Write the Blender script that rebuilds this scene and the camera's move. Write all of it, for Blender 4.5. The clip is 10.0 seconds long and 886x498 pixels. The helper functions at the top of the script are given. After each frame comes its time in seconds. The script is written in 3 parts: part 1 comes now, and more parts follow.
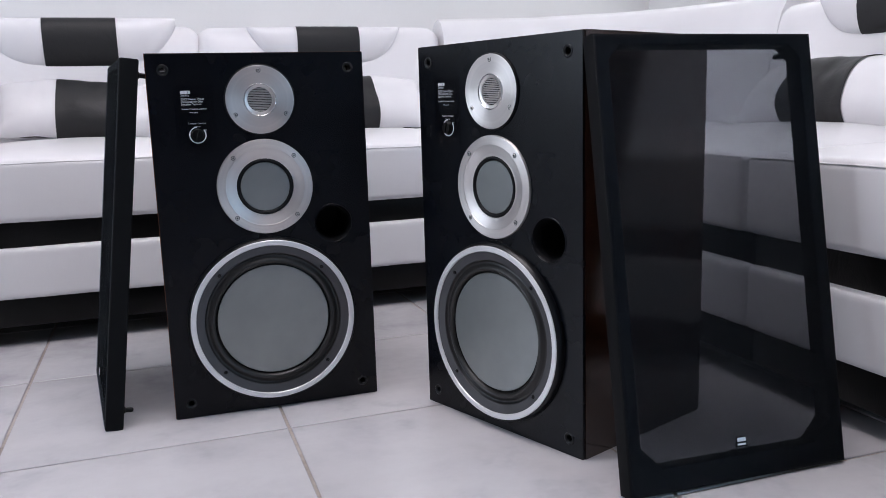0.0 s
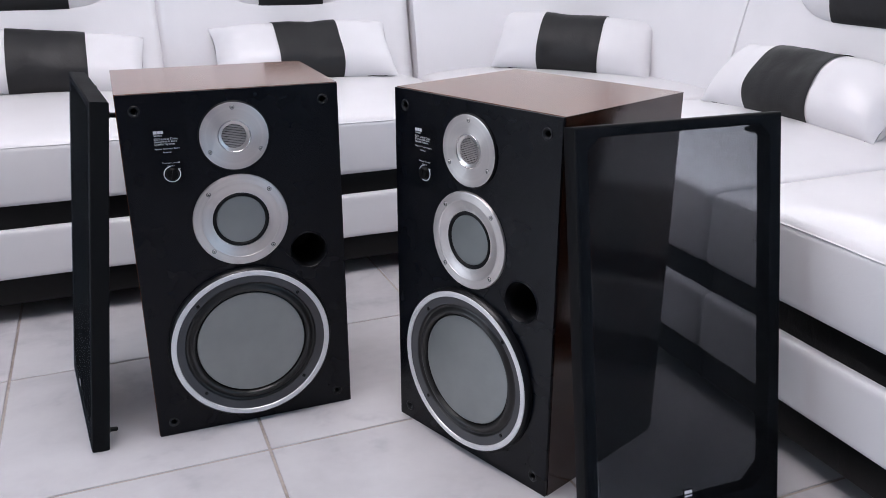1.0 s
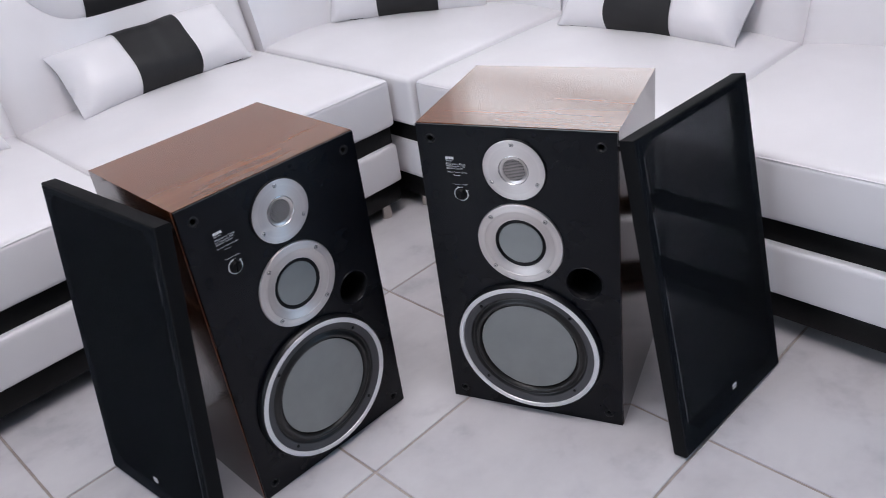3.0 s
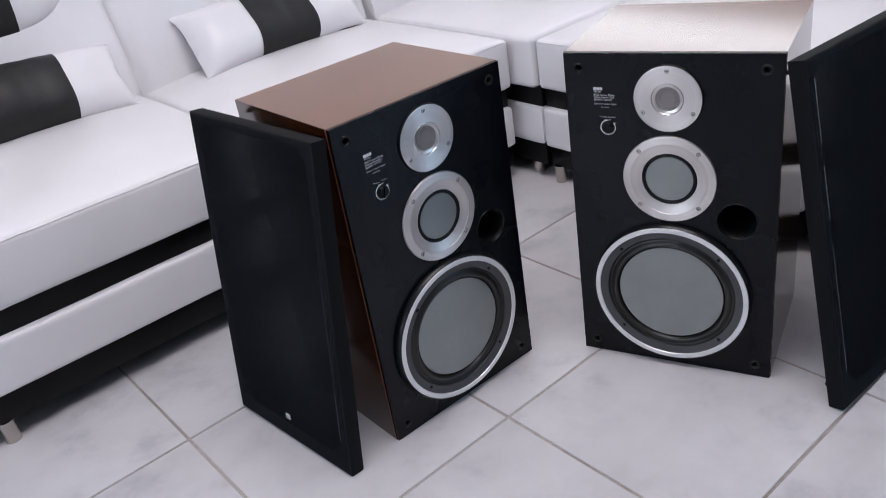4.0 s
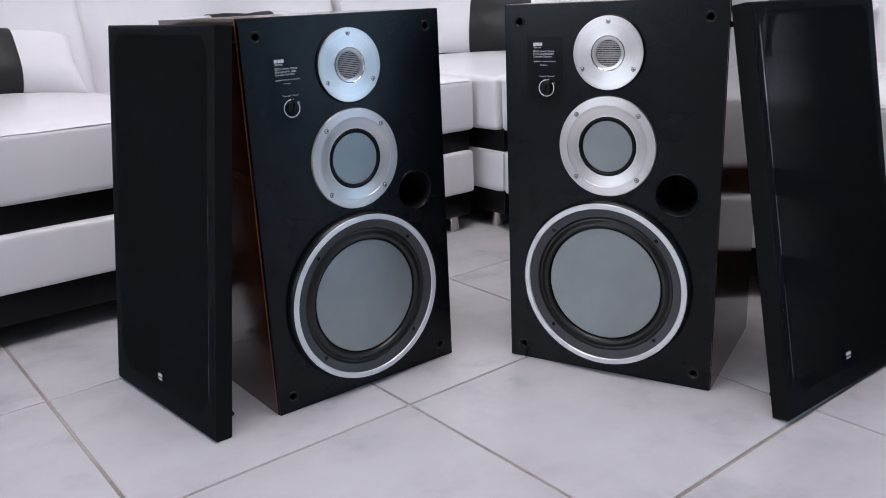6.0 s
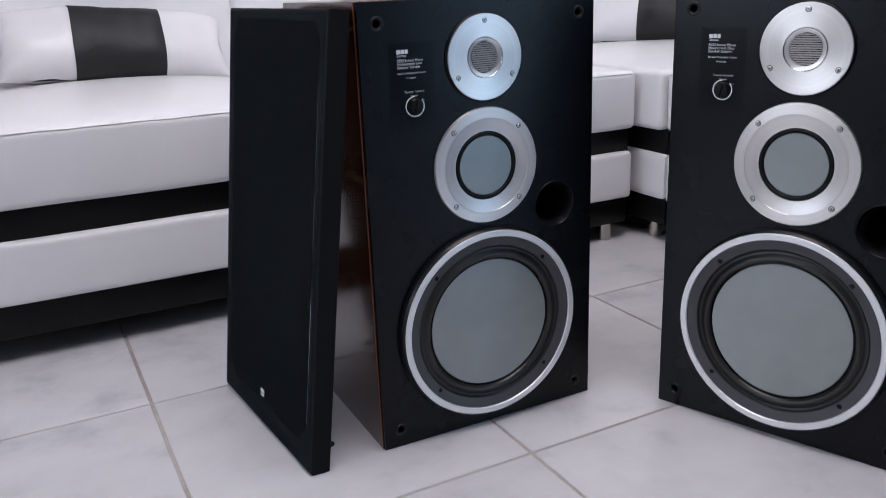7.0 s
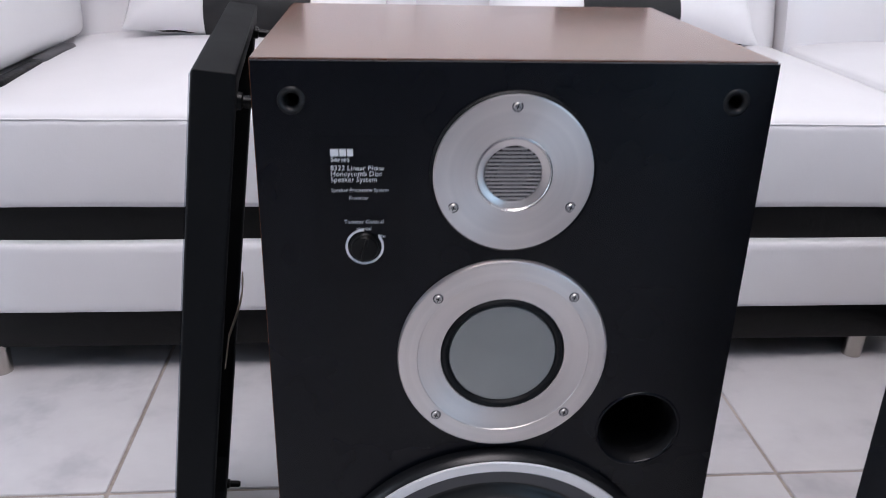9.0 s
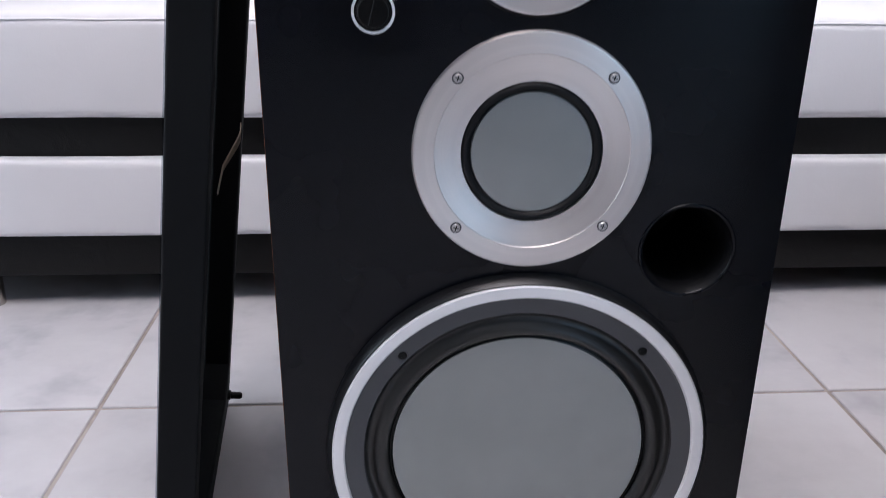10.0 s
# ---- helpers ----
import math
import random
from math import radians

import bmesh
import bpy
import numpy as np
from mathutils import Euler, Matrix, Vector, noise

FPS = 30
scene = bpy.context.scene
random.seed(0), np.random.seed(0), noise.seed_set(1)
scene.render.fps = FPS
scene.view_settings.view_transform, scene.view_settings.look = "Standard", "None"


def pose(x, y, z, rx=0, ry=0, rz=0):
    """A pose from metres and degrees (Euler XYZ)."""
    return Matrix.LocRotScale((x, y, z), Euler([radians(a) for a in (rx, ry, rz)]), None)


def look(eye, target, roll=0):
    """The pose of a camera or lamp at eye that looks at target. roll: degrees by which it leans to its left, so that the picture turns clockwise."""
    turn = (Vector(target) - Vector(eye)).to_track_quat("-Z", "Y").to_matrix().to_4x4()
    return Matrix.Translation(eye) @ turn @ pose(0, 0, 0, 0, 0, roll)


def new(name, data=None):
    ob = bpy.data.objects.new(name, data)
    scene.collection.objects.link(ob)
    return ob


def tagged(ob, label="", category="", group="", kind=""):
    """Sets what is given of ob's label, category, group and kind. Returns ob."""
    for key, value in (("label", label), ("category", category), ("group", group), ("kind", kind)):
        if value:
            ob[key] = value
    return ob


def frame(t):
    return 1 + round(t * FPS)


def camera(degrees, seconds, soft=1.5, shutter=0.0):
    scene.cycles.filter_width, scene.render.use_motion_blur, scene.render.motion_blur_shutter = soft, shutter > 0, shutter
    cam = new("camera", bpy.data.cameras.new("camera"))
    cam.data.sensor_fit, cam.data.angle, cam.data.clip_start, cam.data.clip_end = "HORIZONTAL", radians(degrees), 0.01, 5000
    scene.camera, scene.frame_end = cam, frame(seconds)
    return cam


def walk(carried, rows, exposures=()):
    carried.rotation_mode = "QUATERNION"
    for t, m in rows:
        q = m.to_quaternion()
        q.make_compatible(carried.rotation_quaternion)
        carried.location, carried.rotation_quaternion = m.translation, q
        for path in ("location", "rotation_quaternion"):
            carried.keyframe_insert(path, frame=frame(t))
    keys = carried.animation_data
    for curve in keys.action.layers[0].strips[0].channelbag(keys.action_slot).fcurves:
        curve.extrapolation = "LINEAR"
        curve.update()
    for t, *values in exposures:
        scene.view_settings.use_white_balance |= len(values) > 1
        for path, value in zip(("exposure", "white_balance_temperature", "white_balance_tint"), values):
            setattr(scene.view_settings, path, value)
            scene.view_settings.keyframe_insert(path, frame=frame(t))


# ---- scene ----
cam = camera(56.46, 10.0, soft=0.85, shutter=0.2)
# seconds, place in metres, turn in degrees (x, y, z)
ROWS = [
    (0.00, 0.0101, -1.4462, 0.5311, 79.959, 1.735, -18.996),
    (0.30, 0.0052, -1.4278, 0.6204, 76.643, 1.360, -19.943),
    (0.50, 0.0057, -1.4152, 0.7049, 74.252, 0.842, -20.375),
    (1.00, -0.0049, -1.3966, 0.8473, 69.723, 0.025, -21.938),
    (1.20, -0.0212, -1.3944, 0.9116, 66.654, 0.086, -22.970),
    (1.50, -0.0425, -1.3727, 1.0032, 59.000, 1.968, -27.018),
    (1.70, -0.0855, -1.3537, 1.0602, 56.257, 3.808, -31.024),
    (2.00, -0.1519, -1.3111, 1.1295, 56.005, 7.306, -35.157),
    (2.20, -0.2107, -1.2654, 1.1643, 56.080, 7.222, -38.965),
    (3.30, -0.5343, -1.0886, 1.1592, 60.575, 7.539, -45.410),
    (3.50, -0.5782, -1.0676, 1.1388, 61.164, 7.583, -44.374),
    (3.80, -0.5947, -1.0486, 1.0928, 61.088, 8.250, -42.136),
    (4.00, -0.5895, -1.0493, 1.0429, 60.991, 8.501, -40.787),
    (4.20, -0.5799, -1.0343, 1.0003, 60.239, 8.375, -40.700),
    (4.50, -0.5596, -1.0431, 0.9526, 60.424, 8.450, -40.246),
    (5.00, -0.5180, -1.0830, 0.8438, 63.643, 8.030, -39.752),
    (5.20, -0.5184, -1.0803, 0.8166, 64.569, 7.196, -40.353),
    (6.30, -0.5252, -1.1332, 0.5942, 74.658, 1.369, -37.618),
    (6.50, -0.5153, -1.1059, 0.5860, 74.119, 1.349, -36.023),
    (6.80, -0.4408, -1.0320, 0.6063, 72.718, 1.823, -28.640),
    (7.00, -0.3859, -0.9845, 0.6366, 72.451, 2.225, -27.279),
    (7.30, -0.3194, -0.9306, 0.6751, 71.762, 2.018, -24.786),
    (7.50, -0.2543, -0.8549, 0.6821, 71.252, 1.579, -23.494),
    (7.80, -0.1576, -0.7019, 0.6632, 70.850, 0.754, -20.045),
    (8.00, -0.1064, -0.6315, 0.6985, 70.736, 0.580, -17.861),
    (8.10, -0.0933, -0.6073, 0.7373, 69.557, 0.529, -16.041),
    (8.30, -0.0437, -0.5696, 0.8100, 66.699, -0.192, -13.843),
    (8.40, -0.0138, -0.5540, 0.8277, 64.755, -0.564, -12.638),
    (8.50, 0.0125, -0.5439, 0.8302, 63.436, -0.996, -11.600),
    (8.60, 0.0355, -0.5392, 0.8201, 62.590, -1.295, -10.003),
    (8.70, 0.0590, -0.5418, 0.8034, 62.829, -1.673, -8.231),
    (8.90, 0.0837, -0.5467, 0.7551, 65.751, -1.980, -4.754),
    (9.00, 0.0889, -0.5523, 0.7254, 66.795, -1.197, -3.850),
    (9.20, 0.0908, -0.5481, 0.6795, 67.891, -0.553, -2.608),
    (9.50, 0.0972, -0.5461, 0.6334, 68.593, -0.497, -2.518),
    (10.00, 0.0891, -0.5407, 0.5376, 68.989, -0.428, -3.056),
]
EXPOSURES = [(0.0, -0.38), (0.6, -0.29), (1.5, -0.42), (2.0, -0.43), (3.3, -0.53), (4.2, -0.47), (5.2, -0.34), (6.5, -0.51), (7.3, -0.47), (8.0, -0.27), (9.0, -0.29), (9.5, -0.18), (10.0, -0.10)]
walk(cam, [(t, pose(x, y, z, rx, ry, rz)) for t, x, y, z, rx, ry, rz in ROWS], EXPOSURES)

# ---- world and light ----
world = bpy.data.worlds.new("world")
scene.world = world
world.use_nodes = True
wn = world.node_tree.nodes
sky = wn.new("ShaderNodeTexSky")
sky.sky_type, sky.sun_disc = "NISHITA", False
sky.sun_elevation, sky.sun_rotation = radians(48), radians(150)
wn["Background"].inputs["Strength"].default_value = 0.12
world.node_tree.links.new(sky.outputs[0], wn["Background"].inputs["Color"])


def lamp(name, kind, m, energy, color, **values):
    data = bpy.data.lights.new(name, kind)
    data.energy, data.color = energy, color
    if kind == "AREA":
        data.shape, data.size, data.size_y = "RECTANGLE", values["w"], values["h"]
    if kind == "SUN":
        data.angle = radians(values["angle"])
    ob = new(name, data)
    ob.matrix_world = m
    return ob


X0, X1, Y0, Y1, CEIL = -3.2, 1.98, -4.6, 1.62, 2.7
# daylight through the glass door, and an added, unseen flat lamp on the ceiling
lamp("door_daylight", "AREA", look((X1 + 0.02, -2.85, 1.05), (0, -2.2, 0.9)), 30, (0.38, 0.66, 1.0), w=1.0, h=2.0)
lamp("window_daylight", "AREA", look((X0 - 0.03, 0.2, 1.35), (0, 0.1, 0.7)), 47, (0.74, 0.84, 1.0), w=1.5, h=1.5)
lamp("louvre_daylight", "AREA", look((X1 + 0.12, 0.85, 1.5), (0, 0.85, 1.5)), 17, (0.92, 0.95, 1.0), w=1.2, h=0.9)
lamp("added_top_light", "AREA", look((0.1, -0.35, CEIL - 0.1), (0.1, -0.35, 0)), 28.5, (0.975, 0.86, 0.98), w=1.2, h=1.2)


# ---- materials ----
def material(name, color, rough, metal=0.0, build=None, spec=0.5, coat=0.0):
    mat = bpy.data.materials.new(name)
    mat.use_nodes = True
    nt = mat.node_tree
    b = nt.nodes["Principled BSDF"]
    b.inputs["Base Color"].default_value = (*color, 1)
    b.inputs["Roughness"].default_value = rough
    b.inputs["Metallic"].default_value = metal
    b.inputs["Specular IOR Level"].default_value = spec
    b.inputs["Coat Weight"].default_value = coat
    b.inputs["Coat Roughness"].default_value = 0.12
    if build:
        build(nt, b)
    return mat


def node(nt, kind, ins=(), operation="", direction_type="", axis="", data_type="", blend_type=""):
    n = nt.nodes.new(kind)
    if operation:
        n.operation = operation
    if direction_type:
        n.direction_type = direction_type
    if axis:
        n.axis = axis
    if data_type:
        n.data_type = data_type
    if blend_type:
        n.blend_type = blend_type
    for k, v in dict(ins).items():
        n.inputs[k].default_value = v
    return n


def coords(nt, scale=(1, 1, 1), out="Object", shift=None):
    tc = node(nt, "ShaderNodeTexCoord")
    mp = node(nt, "ShaderNodeMapping", {"Scale": scale})
    nt.links.new(tc.outputs[out], mp.inputs["Vector"])
    if shift:
        oi = node(nt, "ShaderNodeObjectInfo")
        mul = node(nt, "ShaderNodeMath", {1: shift}, operation="MULTIPLY")
        nt.links.new(oi.outputs["Random"], mul.inputs[0])
        nt.links.new(mul.outputs[0], mp.inputs["Location"])
    return mp.outputs[0]


def noise_at(nt, vec, scale, detail=3.0, rough=0.55, distort=0.0):
    n = node(nt, "ShaderNodeTexNoise", {"Scale": scale, "Detail": detail, "Roughness": rough, "Distortion": distort})
    nt.links.new(vec, n.inputs["Vector"])
    return n.outputs["Fac"]


def ramp(nt, fac, stops):
    r = node(nt, "ShaderNodeValToRGB")
    e = r.color_ramp.elements
    while len(e) < len(stops):
        e.new(0.5)
    for el, (p, c) in zip(e, stops):
        el.position, el.color = p, (*c, 1)
    nt.links.new(fac, r.inputs[0])
    return r.outputs[0]


def spread(nt, fac, lo, hi):
    m = node(nt, "ShaderNodeMapRange", {"From Min": 0.25, "From Max": 0.75, "To Min": lo, "To Max": hi})
    nt.links.new(fac, m.inputs["Value"])
    return m.outputs[0]


def bump(nt, b, fac, strength, dist):
    n = node(nt, "ShaderNodeBump", {"Strength": strength, "Distance": dist})
    nt.links.new(fac, n.inputs["Height"])
    nt.links.new(n.outputs[0], b.inputs["Normal"])


def add(nt, a, b_, k):
    m = node(nt, "ShaderNodeMath", {2: 0.0}, operation="MULTIPLY_ADD")
    nt.links.new(b_, m.inputs[0])
    m.inputs[1].default_value = k
    nt.links.new(a, m.inputs[2])
    return m.outputs[0]


def tile_look(nt, b):
    v = coords(nt, shift=37.0)
    big = noise_at(nt, v, 3.0, 4, 0.55, 0.3)
    vein = noise_at(nt, coords(nt, (1.0, 1.8, 1.0), shift=19.0), 5.0, 4, 0.6, 0.4)
    small = noise_at(nt, v, 60, 3, 0.6)
    f = add(nt, add(nt, big, vein, 0.6), small, 0.10)
    c = ramp(nt, f, [(0.58, (0.485, 0.47, 0.48)), (0.82, (0.55, 0.534, 0.545)), (1.0, (0.58, 0.565, 0.575))])
    # faint cloudy smudges of the glaze's print
    smudge = ramp(nt, noise_at(nt, v, 7.0, 4, 0.6, 0.1), [(0.30, (0.80, 0.80, 0.815)), (0.44, (0.955, 0.955, 0.962)), (0.56, (1, 1, 1))])
    mul = node(nt, "ShaderNodeMix", data_type="RGBA", blend_type="MULTIPLY")
    mul.inputs[0].default_value = 1.0
    nt.links.new(c, mul.inputs[6])
    nt.links.new(smudge, mul.inputs[7])
    nt.links.new(mul.outputs[2], b.inputs["Base Color"])
    nt.links.new(spread(nt, small, 0.17, 0.27), b.inputs["Roughness"])
    bump(nt, b, big, 0.03, 0.01)


def grout_look(nt, b):
    v = coords(nt)
    n1 = noise_at(nt, v, 3, 3)
    n2 = noise_at(nt, v, 90, 3)
    c = ramp(nt, add(nt, n1, n2, 0.3), [(0.45, (0.20, 0.16, 0.135)), (0.75, (0.41, 0.36, 0.325))])
    nt.links.new(c, b.inputs["Base Color"])
    bump(nt, b, n2, 0.4, 0.001)


def leather_look(lo, hi, r0, r1, depth):
    def build(nt, b):
        v = coords(nt)
        soft = noise_at(nt, v, 5, 3, 0.5)
        pore = node(nt, "ShaderNodeTexVoronoi", {"Scale": 420.0})
        nt.links.new(v, pore.inputs["Vector"])
        crease = noise_at(nt, v, 16, 4, 0.6, 1.2)
        c = ramp(nt, soft, [(0.3, lo), (0.7, hi)])
        nt.links.new(c, b.inputs["Base Color"])
        nt.links.new(spread(nt, crease, r0, r1), b.inputs["Roughness"])
        h = add(nt, crease, pore.outputs["Distance"], 0.10)
        bump(nt, b, h, depth, 0.006)
    return build


def wood_look(scale, dark, mid, light):
    def build(nt, b):
        v = coords(nt, scale)
        band = noise_at(nt, v, 2.4, 4, 0.5, 0.5)
        fine = noise_at(nt, v, 24, 3, 0.6)
        f = add(nt, band, fine, 0.12)
        c = ramp(nt, f, [(0.34, dark), (0.58, mid), (0.82, light)])
        nt.links.new(c, b.inputs["Base Color"])
        nt.links.new(spread(nt, fine, 0.13, 0.19), b.inputs["Roughness"])
        bump(nt, b, band, 0.01, 0.0006)
    return build


def black_paint_look(lo, hi, r0, r1, sc=700.0, st=0.12):
    def build(nt, b):
        v = coords(nt)
        big = noise_at(nt, v, 9, 3)
        fine = noise_at(nt, v, sc, 2)
        c = ramp(nt, big, [(0.3, lo), (0.75, hi)])
        nt.links.new(c, b.inputs["Base Color"])
        nt.links.new(spread(nt, big, r0, r1), b.inputs["Roughness"])
        bump(nt, b, fine, st, 0.0006)
    return build


def spun_look(nt, b, aniso=0.65, r0=0.30, r1=0.40):
    # lathe-turned aluminium: fine rings round the driver's axis
    tc = node(nt, "ShaderNodeTexCoord")
    sep = node(nt, "ShaderNodeSeparateXYZ")
    nt.links.new(tc.outputs["Object"], sep.inputs[0])
    com = node(nt, "ShaderNodeCombineXYZ")
    nt.links.new(sep.outputs[0], com.inputs[0])
    nt.links.new(sep.outputs[2], com.inputs[1])
    ln = node(nt, "ShaderNodeVectorMath", operation="LENGTH")
    nt.links.new(com.outputs[0], ln.inputs[0])
    c2 = node(nt, "ShaderNodeCombineXYZ")
    nt.links.new(ln.outputs["Value"], c2.inputs[0])
    rings = noise_at(nt, c2.outputs[0], 1500, 2)
    wide = noise_at(nt, c2.outputs[0], 120, 2)
    c = ramp(nt, wide, [(0.3, (0.65, 0.61, 0.59)), (0.7, (0.73, 0.685, 0.66))])
    nt.links.new(c, b.inputs["Base Color"])
    nt.links.new(spread(nt, rings, r0, r1), b.inputs["Roughness"])
    b.inputs["Anisotropic"].default_value = aniso
    b.inputs["Anisotropic Rotation"].default_value = 0.25
    tg = node(nt, "ShaderNodeTangent", direction_type="RADIAL", axis="Y")
    nt.links.new(tg.outputs[0], b.inputs["Tangent"])
    bump(nt, b, rings, 0.10, 0.0004)


def cone_look(lo, hi):
    def build(nt, b):
        v = coords(nt)
        n1 = noise_at(nt, v, 14, 3)
        n2 = noise_at(nt, v, 600, 2)
        nt.links.new(ramp(nt, n1, [(0.3, lo), (0.7, hi)]), b.inputs["Base Color"])
        bump(nt, b, n2, 0.08, 0.0004)
    return build


def wall_look(nt, b):
    v = coords(nt)
    n1 = noise_at(nt, v, 1.3, 3)
    n2 = noise_at(nt, v, 140, 4)
    nt.links.new(ramp(nt, n1, [(0.3, (0.76, 0.755, 0.75)), (0.7, (0.81, 0.805, 0.80))]), b.inputs["Base Color"])
    bump(nt, b, n2, 0.15, 0.002)


def cloth_look(nt, b):
    # open-weave speaker cloth: threads with holes between them
    v = coords(nt)
    n2 = noise_at(nt, v, 18, 2)
    nt.links.new(ramp(nt, n2, [(0.3, (0.0195, 0.0206, 0.0225)), (0.7, (0.0236, 0.0248, 0.0268))]), b.inputs["Base Color"])
    out = nt.nodes["Material Output"]
    clear = node(nt, "ShaderNodeBsdfTransparent", {"Color": (0.93, 0.96, 1.0, 1)})
    mix = node(nt, "ShaderNodeMixShader", {0: 0.19})
    nt.links.new(clear.outputs[0], mix.inputs[1])
    nt.links.new(b.outputs[0], mix.inputs[2])
    nt.links.new(mix.outputs[0], out.inputs["Surface"])


TILE = material("glazed_tile", (0.6, 0.59, 0.6), 0.25, build=tile_look)
GROUT = material("grout", (0.3, 0.26, 0.22), 0.9, build=grout_look)
WHITE = material("white_leatherette", (0.8, 0.8, 0.8), 0.4, coat=0.35, build=leather_look((0.735, 0.723, 0.736), (0.78, 0.767, 0.781), 0.45, 0.57, 0.08))
WHITE.node_tree.nodes["Principled BSDF"].inputs["Coat Roughness"].default_value = 0.05
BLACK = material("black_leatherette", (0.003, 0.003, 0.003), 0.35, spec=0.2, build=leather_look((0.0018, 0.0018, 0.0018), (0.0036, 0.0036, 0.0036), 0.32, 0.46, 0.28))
# Same leatherette as BLACK, lightened: light on the stripes is in the colour.
STRIPE_LIT = material("black_leatherette_lit", (0.012, 0.012, 0.0125), 0.5, spec=0.3, build=leather_look((0.014, 0.014, 0.0147), (0.021, 0.021, 0.022), 0.44, 0.58, 0.26))
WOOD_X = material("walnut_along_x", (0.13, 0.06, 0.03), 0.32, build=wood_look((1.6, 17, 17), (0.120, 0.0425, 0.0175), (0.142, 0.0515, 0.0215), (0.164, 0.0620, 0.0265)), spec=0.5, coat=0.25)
# Side veneer: the top's walnut with the shade beside the grilles painted in.
WOOD_Z_SHADED = material("walnut_along_z_shaded", (0.13, 0.06, 0.03), 0.32, build=wood_look((17, 17, 1.6), (0.025, 0.0062, 0.0018), (0.035, 0.0090, 0.0027), (0.046, 0.0126, 0.0039)), spec=0.5, coat=0.5)
# Wood front band; the light that its edge catches is put into the colour.
EDGE = material("wood_edge_lit", (0.2, 0.065, 0.022), 0.35, build=black_paint_look((0.15, 0.043, 0.013), (0.23, 0.072, 0.024), 0.3, 0.45, 300, 0.04), spec=0.4)
BAFFLE = material("black_baffle", (0.002, 0.0024, 0.0036), 0.3, build=black_paint_look((0.0004, 0.0010, 0.0028), (0.0007, 0.0014, 0.0037), 0.23, 0.30, 700, 0.02), spec=0.22)
PLATE = material("black_label_film", (0.002, 0.002, 0.002), 0.3, build=black_paint_look((0.0004, 0.0009, 0.0024), (0.0006, 0.0012, 0.0031), 0.18, 0.24, 700, 0.02), spec=0.2)
FRAME = material("grille_frame_cloth", (0.003, 0.0035, 0.005), 0.7, build=black_paint_look((0.0042, 0.0045, 0.0052), (0.0062, 0.0066, 0.0074), 0.6, 0.75, 220, 0.03), spec=0.12)
THREAD = material("cloth_thread", (0.014, 0.014, 0.0145), 0.9, build=cone_look((0.0125, 0.0130, 0.0136), (0.0155, 0.0160, 0.0166)), spec=0.0)
CLOTH = material("speaker_cloth", (0.016, 0.017, 0.019), 0.9, build=cloth_look, spec=0.05)
TAN = material("matt_tan", (0.36, 0.28, 0.2), 0.8, build=black_paint_look((0.3, 0.23, 0.16), (0.42, 0.33, 0.24), 0.75, 0.85, 300))
ALU = material("spun_aluminium", (0.65, 0.65, 0.65), 0.34, 1.0, spun_look)
ALU_FLAT = material("satin_aluminium", (0.65, 0.65, 0.65), 0.42, 1.0, lambda nt, b: spun_look(nt, b, 0.6, 0.38, 0.5))
SATIN = material("satin_ring", (0.8, 0.8, 0.8), 0.38, 0.45, black_paint_look((0.76, 0.755, 0.76), (0.85, 0.845, 0.85), 0.34, 0.44, 500, 0.04))
LEG = material("dull_chrome", (0.4, 0.36, 0.32), 0.34, 1.0, black_paint_look((0.42, 0.385, 0.35), (0.52, 0.48, 0.445), 0.13, 0.22, 60, 0.02))
CHROME = material("chrome", (0.7, 0.68, 0.67), 0.24, 1.0, black_paint_look((0.64, 0.62, 0.61), (0.74, 0.72, 0.71), 0.2, 0.3, 60, 0.02))
STEEL = material("screw_steel", (0.45, 0.44, 0.43), 0.3, 1.0, black_paint_look((0.5, 0.48, 0.47), (0.62, 0.6, 0.58), 0.3, 0.42, 500, 0.1))
CONE = material("honeycomb_disc", (0.3, 0.31, 0.32), 0.34, 0.8, cone_look((0.252, 0.268, 0.266), (0.292, 0.308, 0.305)))
RUBBER = material("surround_rubber", (0.014, 0.0135, 0.013), 0.38, build=black_paint_look((0.0085, 0.0080, 0.0074), (0.0135, 0.0126, 0.0115), 0.32, 0.44, 400, 0.05), spec=0.5)
MESH = material("tweeter_mesh_metal", (0.3, 0.28, 0.28), 0.5, 0.6, black_paint_look((0.31, 0.285, 0.275), (0.38, 0.35, 0.34), 0.45, 0.55, 500, 0.05))
FLANGE = material("dark_grey_flange", (0.045, 0.046, 0.05), 0.45, build=black_paint_look((0.049, 0.049, 0.053), (0.060, 0.060, 0.065), 0.4, 0.5, 500, 0.06), spec=0.45)
PRINT = material("white_print", (0.7, 0.7, 0.7), 0.5, build=black_paint_look((0.70, 0.70, 0.71), (0.80, 0.80, 0.81), 0.45, 0.55, 500, 0.02))
PLASTIC = material("black_plastic", (0.003, 0.003, 0.003), 0.3, build=black_paint_look((0.0015, 0.0015, 0.0015), (0.003, 0.003, 0.003), 0.25, 0.38, 300, 0.03), spec=0.18)
BEZEL = material("bezel_plastic", (0.014, 0.015, 0.018), 0.3, build=black_paint_look((0.0050, 0.0054, 0.0064), (0.0075, 0.0080, 0.0094), 0.28, 0.36, 300, 0.03), spec=0.30)
BLACK_RUBBER = material("black_rubber", (0.008, 0.008, 0.008), 0.5, build=black_paint_look((0.0032, 0.0034, 0.0042), (0.0050, 0.0053, 0.0064), 0.45, 0.55, 400, 0.04), spec=0.2)
